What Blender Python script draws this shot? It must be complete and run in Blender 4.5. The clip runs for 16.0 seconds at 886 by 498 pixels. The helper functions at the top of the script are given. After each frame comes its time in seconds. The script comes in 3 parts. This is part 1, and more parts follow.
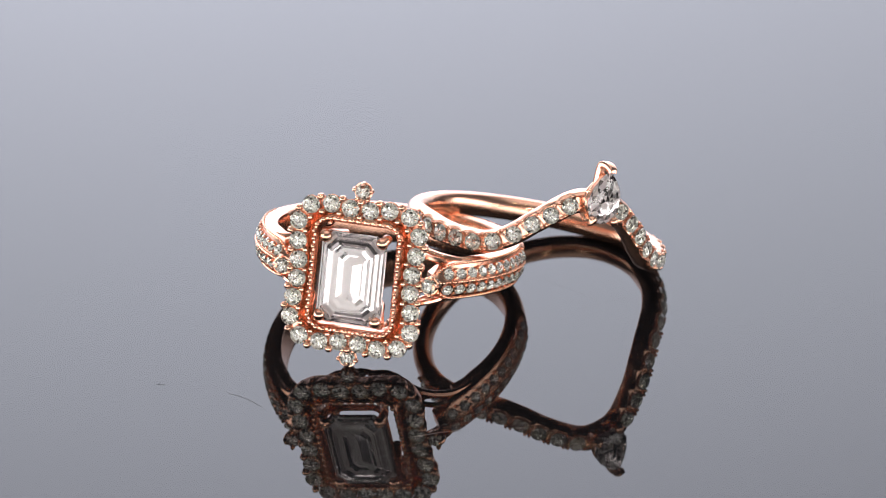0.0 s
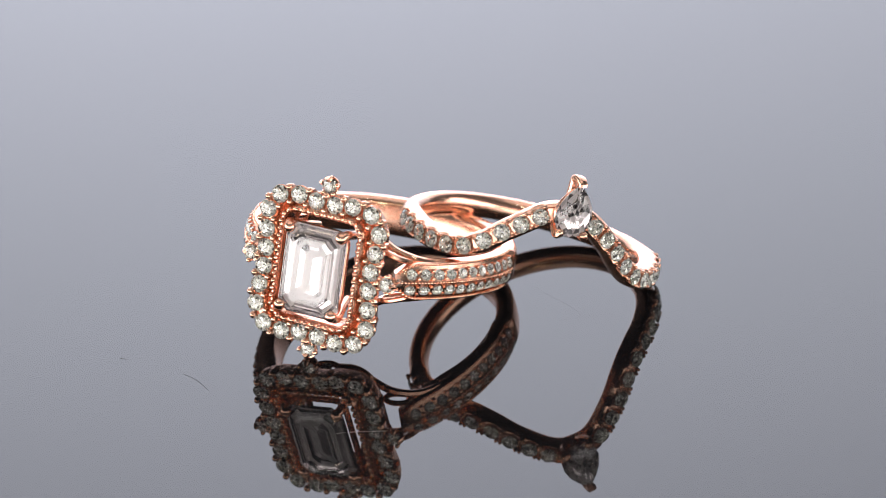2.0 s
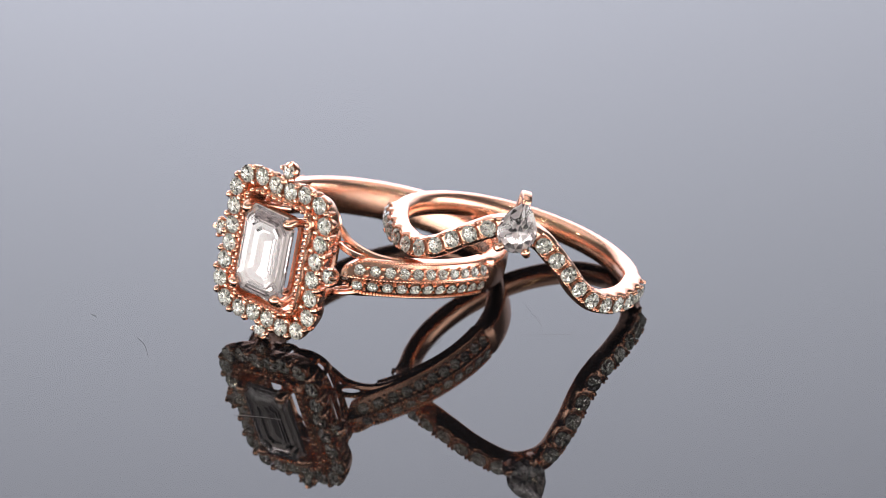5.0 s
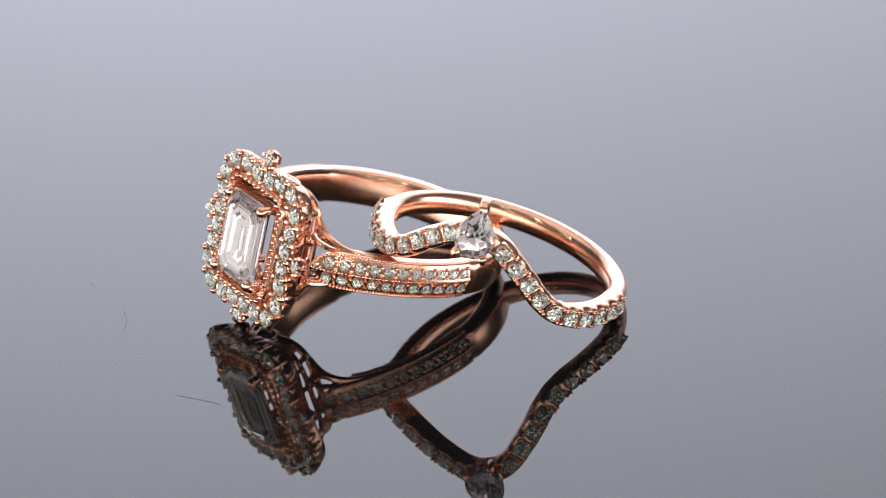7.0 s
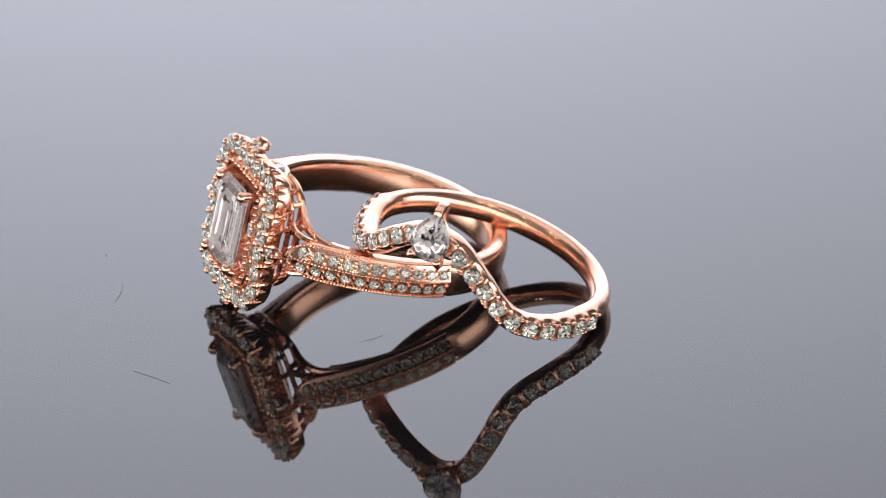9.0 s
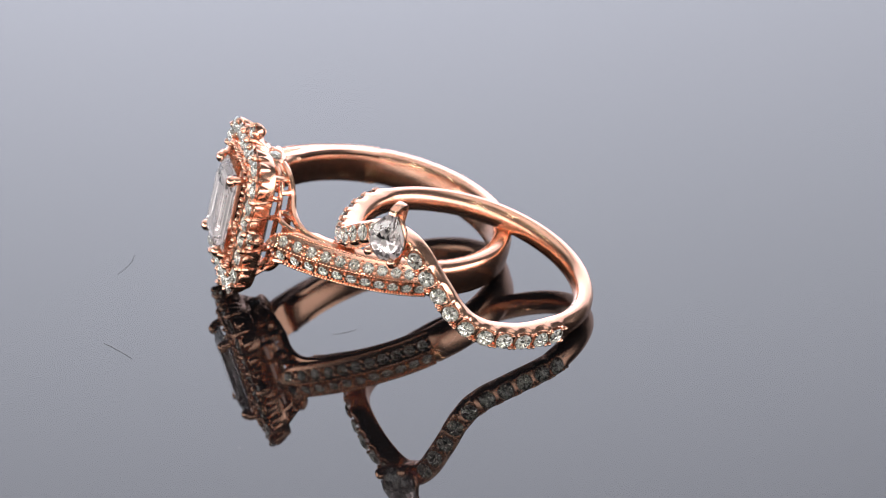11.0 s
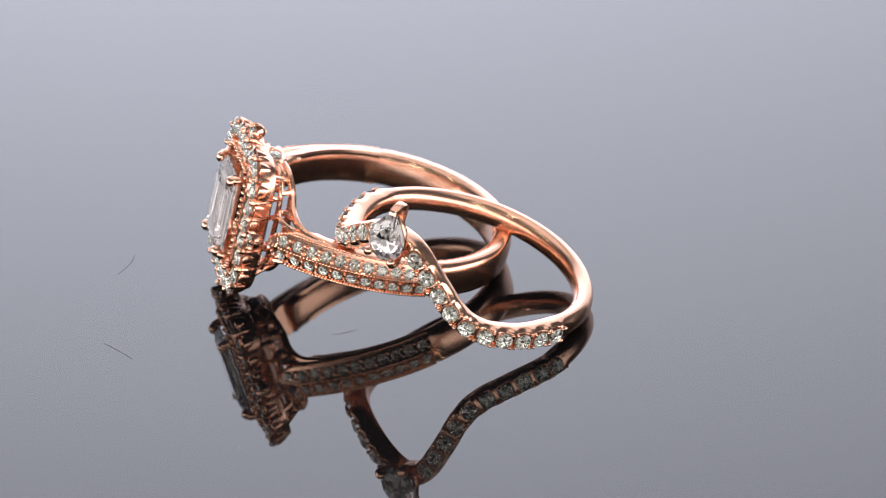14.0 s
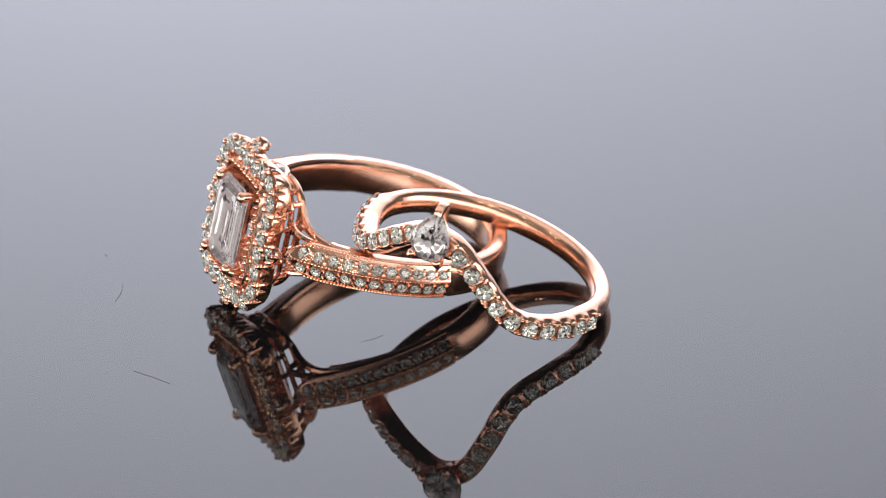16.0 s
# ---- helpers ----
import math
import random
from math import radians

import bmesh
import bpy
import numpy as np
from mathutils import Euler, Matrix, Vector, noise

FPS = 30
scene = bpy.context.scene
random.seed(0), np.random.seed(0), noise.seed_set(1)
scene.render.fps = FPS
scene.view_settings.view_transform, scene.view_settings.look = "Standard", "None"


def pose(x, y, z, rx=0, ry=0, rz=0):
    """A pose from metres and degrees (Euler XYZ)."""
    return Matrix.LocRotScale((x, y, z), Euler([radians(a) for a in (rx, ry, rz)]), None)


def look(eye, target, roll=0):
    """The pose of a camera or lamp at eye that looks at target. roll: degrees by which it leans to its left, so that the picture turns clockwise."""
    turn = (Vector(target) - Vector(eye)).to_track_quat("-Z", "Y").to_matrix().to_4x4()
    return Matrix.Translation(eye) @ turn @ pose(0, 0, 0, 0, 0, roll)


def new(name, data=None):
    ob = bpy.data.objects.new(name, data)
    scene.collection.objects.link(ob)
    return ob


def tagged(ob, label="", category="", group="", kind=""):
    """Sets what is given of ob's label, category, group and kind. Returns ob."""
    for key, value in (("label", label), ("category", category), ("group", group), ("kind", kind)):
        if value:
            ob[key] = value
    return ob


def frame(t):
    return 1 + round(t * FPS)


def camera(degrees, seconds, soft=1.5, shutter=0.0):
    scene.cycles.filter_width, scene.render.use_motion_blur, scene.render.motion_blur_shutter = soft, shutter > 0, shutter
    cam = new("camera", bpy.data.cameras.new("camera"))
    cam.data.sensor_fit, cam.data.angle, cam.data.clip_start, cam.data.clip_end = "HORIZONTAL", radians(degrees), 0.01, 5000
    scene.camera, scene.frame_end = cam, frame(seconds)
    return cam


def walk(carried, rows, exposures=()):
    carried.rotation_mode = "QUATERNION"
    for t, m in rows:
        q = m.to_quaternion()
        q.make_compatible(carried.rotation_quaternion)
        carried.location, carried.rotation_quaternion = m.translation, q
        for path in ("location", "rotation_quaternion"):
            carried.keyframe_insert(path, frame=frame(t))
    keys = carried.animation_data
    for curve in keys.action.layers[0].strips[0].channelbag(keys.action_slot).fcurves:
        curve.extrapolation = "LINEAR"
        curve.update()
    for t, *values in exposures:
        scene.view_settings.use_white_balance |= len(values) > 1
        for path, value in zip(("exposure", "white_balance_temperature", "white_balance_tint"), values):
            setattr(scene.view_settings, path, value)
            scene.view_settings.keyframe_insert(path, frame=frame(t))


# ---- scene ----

MM = 0.001

# ---- camera, held still over a slow turntable ----
cam = camera(11.188, 16.0, soft=0.85)
EYE = (0.0, -0.30547, 0.13994)
walk(cam, [(0.0, look(EYE, (0, 0, 0), -2.53)), (16.0, look(EYE, (0, 0, 0), -2.53))])
cam.data.dof.use_dof = True
cam.data.dof.focus_distance, cam.data.dof.aperture_fstop = 0.318, 58.0
AXIS = Vector((-0.017, -4.550, 0.0)) * MM


def turn_at(t):
    """Degrees of the turntable: a steady turn, a short stop at 12.5 s, and the same way back."""
    return max(0.12 - 5.808 * min(t, 25.0 - t), -71.6)


# ---- light: an unseen back panel, added fill panels overhead and low on three sides, five glint lamps ----
world = bpy.data.worlds.new("world")
scene.world = world
world.use_nodes = True
world.node_tree.nodes["Background"].inputs[0].default_value = (0.8, 0.85, 1.0, 1)
world.node_tree.nodes["Background"].inputs[1].default_value = 0.05
scene.view_settings.exposure = -0.22


def area(name, eye, target, w, h, watts, colour=(1, 1, 1)):
    data = bpy.data.lights.new(name, "AREA")
    data.shape, data.size, data.size_y, data.energy, data.color = "RECTANGLE", w, h, watts, colour
    ob = new(name, data)
    ob.matrix_world = look(eye, target)
    return ob


# Added fill panels, no such lamps seen: they lift the gold and stones.
area("overhead_fill_light", (0.0, 0.12, 1.12), (0, 0.12, 0), 1.5, 1.0, 4.9, (1, 0.99, 0.98))
area("low_front_fill_light", (0.0, -1.12, 0.13), (0, 0, 0.02), 2.10, 0.36, 9.0, (1, 0.985, 0.97))
area("low_left_fill_light", (-1.15, -0.15, 0.13), (0, 0, 0.02), 1.70, 0.36, 12.2, (1, 0.985, 0.97))
area("low_right_fill_light", (1.15, -0.25, 0.13), (0, 0, 0.02), 1.60, 0.36, 10.5, (1, 0.985, 0.97))
# Small warm lamps, unseen, added to put glints on gold and stones.
for eye in ((0.10, -0.66, 0.40), (-0.24, -0.60, 0.46), (-0.10, -0.42, 0.72), (0.30, -0.40, 0.62), (-0.48, -0.22, 0.50)):
    area("glint_light", eye, (0, 0, 0), 0.03, 0.03, 0.28, (1, 0.88, 0.66))


# ---- materials ----
def material(name):
    m = bpy.data.materials.new(name)
    m.use_nodes = True
    return m, m.node_tree.nodes, m.node_tree.links, m.node_tree.nodes["Principled BSDF"]


def noise_node(nodes, links, scale, detail=4.0, coords="Object"):
    c = nodes.new("ShaderNodeTexCoord")
    n = nodes.new("ShaderNodeTexNoise")
    n.inputs["Scale"].default_value, n.inputs["Detail"].default_value = scale, detail
    links.new(c.outputs[coords], n.inputs["Vector"])
    return n


def ramp(nodes, links, source, lo, hi, a, b):
    r = nodes.new("ShaderNodeMapRange")
    r.inputs[1].default_value, r.inputs[2].default_value = lo, hi
    r.inputs[3].default_value, r.inputs[4].default_value = a, b
    links.new(source, r.inputs[0])
    return r.outputs[0]


def gold_material():
    m, nodes, links, b = material("rose_gold")
    b.inputs["Metallic"].default_value = 1.0
    n1 = noise_node(nodes, links, 260.0)
    n2 = noise_node(nodes, links, 2600.0)
    mix = nodes.new("ShaderNodeMix")
    mix.data_type = "RGBA"
    mix.inputs[6].default_value, mix.inputs[7].default_value = (0.885, 0.49, 0.34, 1), (0.905, 0.545, 0.40, 1)
    links.new(n1.outputs[0], mix.inputs[0])
    links.new(mix.outputs[2], b.inputs["Base Color"])
    links.new(ramp(nodes, links, n2.outputs[0], 0.3, 0.7, 0.21, 0.262), b.inputs["Roughness"])
    bump = nodes.new("ShaderNodeBump")
    bump.inputs["Strength"].default_value, bump.inputs["Distance"].default_value = 0.12, 0.00003
    links.new(n1.outputs[0], bump.inputs["Height"])
    links.new(bump.outputs[0], b.inputs["Normal"])
    return m


def diamond_material(name, tint, bend):
    """The crown of a diamond: clear and bending light."""
    m, nodes, links, b = material(name)
    nodes.remove(b)
    g = nodes.new("ShaderNodeBsdfGlass")
    g.inputs["Color"].default_value = (*tint, 1)
    g.inputs["Roughness"].default_value, g.inputs["IOR"].default_value = 0.03, bend
    links.new(g.outputs[0], nodes["Material Output"].inputs["Surface"])
    return m


def pavilion_material(name, tint, rough, back, share):
    """The lower facets of a set diamond: some like mirrors, some plain white standing in for glitter."""
    m, nodes, links, b = material(name)
    nodes.remove(b)
    geo = nodes.new("ShaderNodeNewGeometry")
    g = nodes.new("ShaderNodeBsdfGlossy")
    g.inputs["Color"].default_value, g.inputs["Roughness"].default_value = (*(back * c for c in tint), 1), rough
    # Diffuse white in place of the sparkle a diamond would send back.
    d = nodes.new("ShaderNodeBsdfDiffuse")
    d.inputs["Color"].default_value = (*(0.96 * c for c in tint), 1)
    mix = nodes.new("ShaderNodeMixShader")
    links.new(ramp(nodes, links, geo.outputs["Random Per Island"], 0.85 - share, 1.15 - share, 0.05, 0.95), mix.inputs[0])
    links.new(g.outputs[0], mix.inputs[1])
    links.new(d.outputs[0], mix.inputs[2])
    links.new(mix.outputs[0], nodes["Material Output"].inputs["Surface"])
    return m


def acrylic_material():
    m, nodes, links, b = material("black_acrylic")
    b.inputs["Base Color"].default_value = (0.006, 0.006, 0.007, 1)
    b.inputs["IOR"].default_value = 1.40
    n = noise_node(nodes, links, 45.0, 3.0)
    links.new(ramp(nodes, links, n.outputs[0], 0.3, 0.7, 0.012, 0.03), b.inputs["Roughness"])
    return m


def plain_material(name, colour, rough, grain=30.0, strength=0.12):
    m, nodes, links, b = material(name)
    n = noise_node(nodes, links, grain)
    mix = nodes.new("ShaderNodeMix")
    mix.data_type = "RGBA"
    mix.inputs[6].default_value = tuple(v * (1 - strength) for v in colour) + (1,)
    mix.inputs[7].default_value = tuple(min(1, v * (1 + strength)) for v in colour) + (1,)
    links.new(n.outputs[0], mix.inputs[0])
    links.new(mix.outputs[2], b.inputs["Base Color"])
    b.inputs["Roughness"].default_value = rough
    return m


def glow_material(name, colour, strength):
    """White front of the added back panel: its glow is graded by hand round a low centre."""
    m, nodes, links, b = material(name)
    b.inputs["Base Color"].default_value = (0.8, 0.8, 0.8, 1)
    b.inputs["Emission Color"].default_value = (*colour, 1)
    c = nodes.new("ShaderNodeTexCoord")
    d = nodes.new("ShaderNodeVectorMath")
    d.operation = "DISTANCE"
    d.inputs[1].default_value = (-0.03, 0.0, 0.16)
    links.new(c.outputs["Object"], d.inputs[0])
    # Graded glow sets the plate's tone; dimmer far out to spare ring tops.
    near = ramp(nodes, links, d.outputs["Value"], 0.05, 0.30, strength, strength * 0.55)
    far = ramp(nodes, links, d.outputs["Value"], 0.30, 0.50, 1.0, 0.30)
    mul = nodes.new("ShaderNodeMath")
    mul.operation = "MULTIPLY"
    links.new(near, mul.inputs[0])
    links.new(far, mul.inputs[1])
    links.new(mul.outputs[0], b.inputs["Emission Strength"])
    return m


GOLD = gold_material()
# Pink in the large stones' tints stands in for gold showing through.
DIAMOND = diamond_material("clear_diamond", (1.0, 0.985, 0.98), 1.75)
PAVE = diamond_material("pave_diamond", (0.995, 0.985, 0.96), 1.8)
GLITTER_WHITE = pavilion_material("diamond_pavilion", (0.99, 0.975, 0.945), 0.06, 0.85, 0.52)
GLITTER_PINK = pavilion_material("large_diamond_pavilion", (1.0, 0.94, 0.945), 0.05, 0.85, 0.56)
ACRYLIC = acrylic_material()
# Grey of the added room, kept low so mirrored rings stay dark.
WALL = plain_material("unseen_grey_wall", (0.17, 0.17, 0.175), 0.8, 4.0)
TABLE = plain_material("grey_table", (0.20, 0.20, 0.205), 0.5)
BASE = plain_material("dark_grey_plastic", (0.04, 0.04, 0.045), 0.4)
FIBRE = plain_material("dark_fibre", (0.12, 0.11, 0.11), 0.7)
DUST = plain_material("pale_dust", (0.45, 0.43, 0.42), 0.9)
BACK_GLOW = glow_material("back_glow", (0.80, 0.835, 0.995), 4.85)


# ---- mesh helpers ----
def cut_stone(bm, name, crown):
    """A faceted mesh: faces above the girdle are clear, those below it carry the glitter colours."""
    bmesh.ops.recalc_face_normals(bm, faces=bm.faces[:])
    for f in bm.faces:
        f.material_index = 1 if f.normal.z < -0.3 else 0
    bmesh.ops.split_edges(bm, edges=[e for e in bm.edges if any(f.material_index for f in e.link_faces)])
    data = bpy.data.meshes.new(name)
    bm.to_mesh(data)
    bm.free()
    data.materials.append(crown)
    data.materials.append(GLITTER_WHITE if crown is PAVE else GLITTER_PINK)
    return data


def finish(bm, name, mats, sharp=38.0, smooth=True):
    """A mesh from a bmesh, smooth but for edges sharper than the angle."""
    bmesh.ops.recalc_face_normals(bm, faces=bm.faces[:])
    for f in bm.faces:
        f.smooth = smooth
    for e in bm.edges:
        if len(e.link_faces) == 2:
            e.smooth = e.calc_face_angle(0.0) < radians(sharp)
    data = bpy.data.meshes.new(name)
    bm.to_mesh(data)
    bm.free()
    data.materials.append(mats)
    return data


def part(name, data, parent, m=None, label=""):
    ob = new(name, data)
    ob.parent = parent
    if m is not None:
        ob.matrix_basis = m
    return tagged(ob, label)


def sweep(bm, centres, across, above, profiles, closed=False):
    """A tube of cross-sections: each profile point (a, b) lies at centre + a * across + b * above. Millimetres."""
    rings = []
    for c, u, v, prof in zip(centres, across, above, profiles):
        rings.append([bm.verts.new((Vector(c) + Vector(u) * a + Vector(v) * b) * MM) for a, b in prof])
    n, k = len(rings), len(rings[0])
    for i in range(n if closed else n - 1):
        p, q = rings[i], rings[(i + 1) % n]
        for j in range(k):
            bm.faces.new((p[j], p[(j + 1) % k], q[(j + 1) % k], q[j]))
    if not closed:
        bm.faces.new(rings[0][::-1])
        bm.faces.new(rings[-1])


def circle_profile(r, n=10, squash=1.0):
    return [(r * math.cos(2 * math.pi * i / n), r * squash * math.sin(2 * math.pi * i / n)) for i in range(n)]


def round_profile(thick, half, power, n=20):
    """A soft oblong: from 0 to thick outwards, and half to each side."""
    out = []
    for k in range(n):
        a = 2 * math.pi * k / n
        c, d = math.cos(a), math.sin(a)
        out.append((thick / 2 + thick / 2 * math.copysign(abs(c) ** (2 / power), c), half * math.copysign(abs(d) ** (2 / power), d)))
    return out


def round_square(n):
    """A unit square with round corners."""
    return [(math.copysign(abs(math.cos(a)) ** 0.5, math.cos(a)), math.copysign(abs(math.sin(a)) ** 0.5, math.sin(a))) for a in (2 * math.pi * (k + 0.5) / n for k in range(n))]


def catmull(points, steps, closed=False):
    pts = [Vector(p) for p in points]
    n = len(pts)
    out = []
    for i in range(n if closed else n - 1):
        if closed:
            a, b, c, d = (pts[(i + k) % n] for k in (-1, 0, 1, 2))
        else:
            b, c = pts[i], pts[i + 1]
            a = pts[i - 1] if i else b * 2 - c
            d = pts[i + 2] if i + 2 < n else c * 2 - b
        for s in range(steps):
            t = s / steps
            out.append(0.5 * (2 * b + (c - a) * t + (2 * a - 5 * b + 4 * c - d) * t * t + (3 * b - a - 3 * c + d) * t ** 3))
    if not closed:
        out.append(pts[-1])
    return out


def wire(bm, points, radius, steps=6, closed=False, sides=8, taper=1.0):
    """A round wire through points, in millimetres. taper: its radius at the end, against the start."""
    path = catmull(points, steps, closed)
    n = len(path)
    us, vs, profs = [], [], []
    u = None
    for i in range(n):
        t = (path[(i + 1) % n] - path[i - 1]) if closed else (path[min(i + 1, n - 1)] - path[max(i - 1, 0)])
        t.normalize()
        if u is None:
            u = t.orthogonal().normalized()
        u = (u - t * u.dot(t)).normalized()
        us.append(u.copy())
        vs.append(t.cross(u))
        profs.append(circle_profile(radius * (1 + (taper - 1) * i / max(1, n - 1)), sides))
    sweep(bm, path, us, vs, profs, closed)


def bead(bm, centre, r, out=(0, 1, 0), tall=1.0, segs=8):
    """A round grain of metal, stretched along the direction out."""
    m = Matrix.Translation(Vector(centre) * MM) @ Vector(out).to_track_quat("Z", "Y").to_matrix().to_4x4() @ Matrix.Diagonal((1, 1, tall, 1))
    bmesh.ops.create_uvsphere(bm, u_segments=segs, v_segments=max(4, segs // 2 + 1), radius=r * MM, matrix=m)


def place(centre, out, up=(0, 0, 1), size=1.0):
    """A pose in a ring's space, in millimetres: local z points along out."""
    z = Vector(out).normalized()
    x = Vector(up).cross(z).normalized()
    y = z.cross(x)
    m = Matrix((x, y, z)).transposed().to_4x4()
    return Matrix.Translation(Vector(centre) * MM) @ m @ Matrix.Diagonal((size, size, size, 1))


# ---- stones ----
def brilliant(name, mat, r, squash=1.0):
    """A round brilliant: table, star and kite facets, girdle, pavilion. The girdle lies at z = 0."""
    bm = bmesh.new()
    v = lambda rad, ang, z: bm.verts.new((rad * r * math.cos(ang) * MM, rad * r * math.sin(ang) * MM, z * r * MM))
    st = math.pi / 8
    tab = [v(0.56, 2 * i * st, 0.34) for i in range(8)]
    mid = [v(0.80, (2 * i + 1) * st, 0.20) for i in range(8)]
    gu = [v(1.0, i * st, 0.03) for i in range(16)]
    gl = [v(1.0, i * st, -0.03) for i in range(16)]
    low = [v(0.70, (i + 0.5) * st, -0.055 if i % 2 else -0.090) for i in range(16)]
    deep = [v(0.38, i * st, -0.085 if i % 2 else -0.125) for i in range(16)]
    cul = v(0, 0, -0.135)
    for i in range(16):
        j = (i + 1) % 16
        bm.faces.new((low[i], gl[i], gl[j]))
        bm.faces.new((low[i - 1], gl[i], low[i]))
        bm.faces.new((deep[i], low[i - 1], low[i]))
        bm.faces.new((deep[i], low[i], deep[j]))
        bm.faces.new((deep[i], deep[j], cul))
    bm.faces.new(tab)
    for i in range(8):
        j = (i + 1) % 8
        bm.faces.new((tab[i], mid[i], tab[j]))
        bm.faces.new((tab[i], mid[i - 1], gu[2 * i], mid[i]))
        bm.faces.new((mid[i], gu[2 * i], gu[2 * i + 1]))
        bm.faces.new((mid[i], gu[2 * i + 1], gu[(2 * i + 2) % 16]))
    for i in range(16):
        bm.faces.new((gu[i], gu[(i + 1) % 16], gl[(i + 1) % 16], gl[i]))
    return cut_stone(bm, name, mat)


def step_cut(name, mat, hx, hz, corner):
    """An emerald cut: step facets round a long table, cut corners, and a keel below."""
    bm = bmesh.new()

    def ring(f, y, fz=None):
        x, z = hx * f, hz - hx * (1 - f) if fz is None else fz
        c = corner * (0.35 + 0.65 * f)
        pts = [(x, z - c), (x - c, z), (-x + c, z), (-x, z - c), (-x, -z + c), (-x + c, -z), (x - c, -z), (x, -z + c)]
        return [bm.verts.new((a * MM, b * MM, y * MM)) for a, b in pts]

    levels = [ring(0.64, 0.62), ring(0.76, 0.50), ring(0.89, 0.29), ring(1.0, 0.05), ring(1.0, -0.06),
              ring(0.93, -0.074), ring(0.86, -0.104), ring(0.79, -0.112), ring(0.70, -0.158), ring(0.62, -0.166),
              ring(0.54, -0.204), ring(0.44, -0.214), ring(0.34, -0.262), ring(0.28, -0.268)]
    bm.faces.new(levels[0])
    for p, q in zip(levels, levels[1:]):
        for i in range(8):
            bm.faces.new((p[i], p[(i + 1) % 8], q[(i + 1) % 8], q[i]))
    a = bm.verts.new((0, (hz - hx) * MM, -0.31 * MM))
    b = bm.verts.new((0, -(hz - hx) * MM, -0.31 * MM))
    l = levels[-1]
    bm.faces.new((l[0], l[1], a))
    bm.faces.new((l[1], l[2], a))
    bm.faces.new((l[2], l[3], a))
    bm.faces.new((l[3], l[4], b, a))
    bm.faces.new((l[4], l[5], b))
    bm.faces.new((l[5], l[6], b))
    bm.faces.new((l[6], l[7], b))
    bm.faces.new((l[7], l[0], a, b))
    return cut_stone(bm, name, mat)


def pear_outline(k, n, w, top, bottom):
    """A point of a pear outline: round below, a point above."""
    a = 2 * math.pi * k / n
    s = math.sin(a)
    if s < 0:
        return w * math.cos(a), bottom * s
    return math.copysign(w * max(0.0, 1 - s ** 1.7) ** 0.85, math.cos(a)), top * s


def pear_cut(name, mat, w, top, bottom):
    bm = bmesh.new()
    n = 16

    def ring(f, z, shift=0.0):
        out = []
        for k in range(n):
            x, y = pear_outline(k + shift, n, w, top, bottom)
            out.append(bm.verts.new((x * f * MM, y * f * MM, z * MM)))
        return out

    t, m, gu, gl = ring(0.50, 0.44), ring(0.80, 0.28, 0.5), ring(1.0, 0.04), ring(1.0, -0.05)
    la, lb, lc = ring(0.78, -0.085, 0.5), ring(0.52, -0.105), ring(0.27, -0.150, 0.5)
    cul = bm.verts.new((0, 0.1 * MM, -0.17 * MM))
    bm.faces.new(t)
    for i in range(n):
        j = (i + 1) % n
        bm.faces.new((t[i], m[i], t[j]))
        bm.faces.new((t[i], m[i - 1], m[i]))
        bm.faces.new((m[i - 1], gu[i], m[i]))
        bm.faces.new((m[i], gu[i], gu[j]))
        bm.faces.new((gu[i], gl[i], gl[j], gu[j]))
        bm.faces.new((gl[i], la[i], gl[j]))
        bm.faces.new((gl[i], la[i - 1], la[i]))
        bm.faces.new((la[i - 1], lb[i], la[i]))
        bm.faces.new((la[i], lb[i], lb[j]))
        bm.faces.new((lb[i], lc[i], lb[j]))
        bm.faces.new((lb[i], lc[i - 1], lc[i]))
        bm.faces.new((lc[i - 1], cul, lc[i]))
    return cut_stone(bm, name, mat)


# ---- the room ----
def box_mesh(name, mat, lo, hi, bevel=0.0):
    bm = bmesh.new()
    bmesh.ops.create_cube(bm, size=1.0)
    for v in bm.verts:
        v.co = Vector([lo[k] + (v.co[k] + 0.5) * (hi[k] - lo[k]) for k in range(3)])
    if bevel:
        bmesh.ops.bevel(bm, geom=bm.edges[:], offset=bevel, segments=2, affect="EDGES")
    return finish(bm, name, mat)


def structure(name, data, label, category):
    return tagged(new(name, data), label, category, kind="structure")


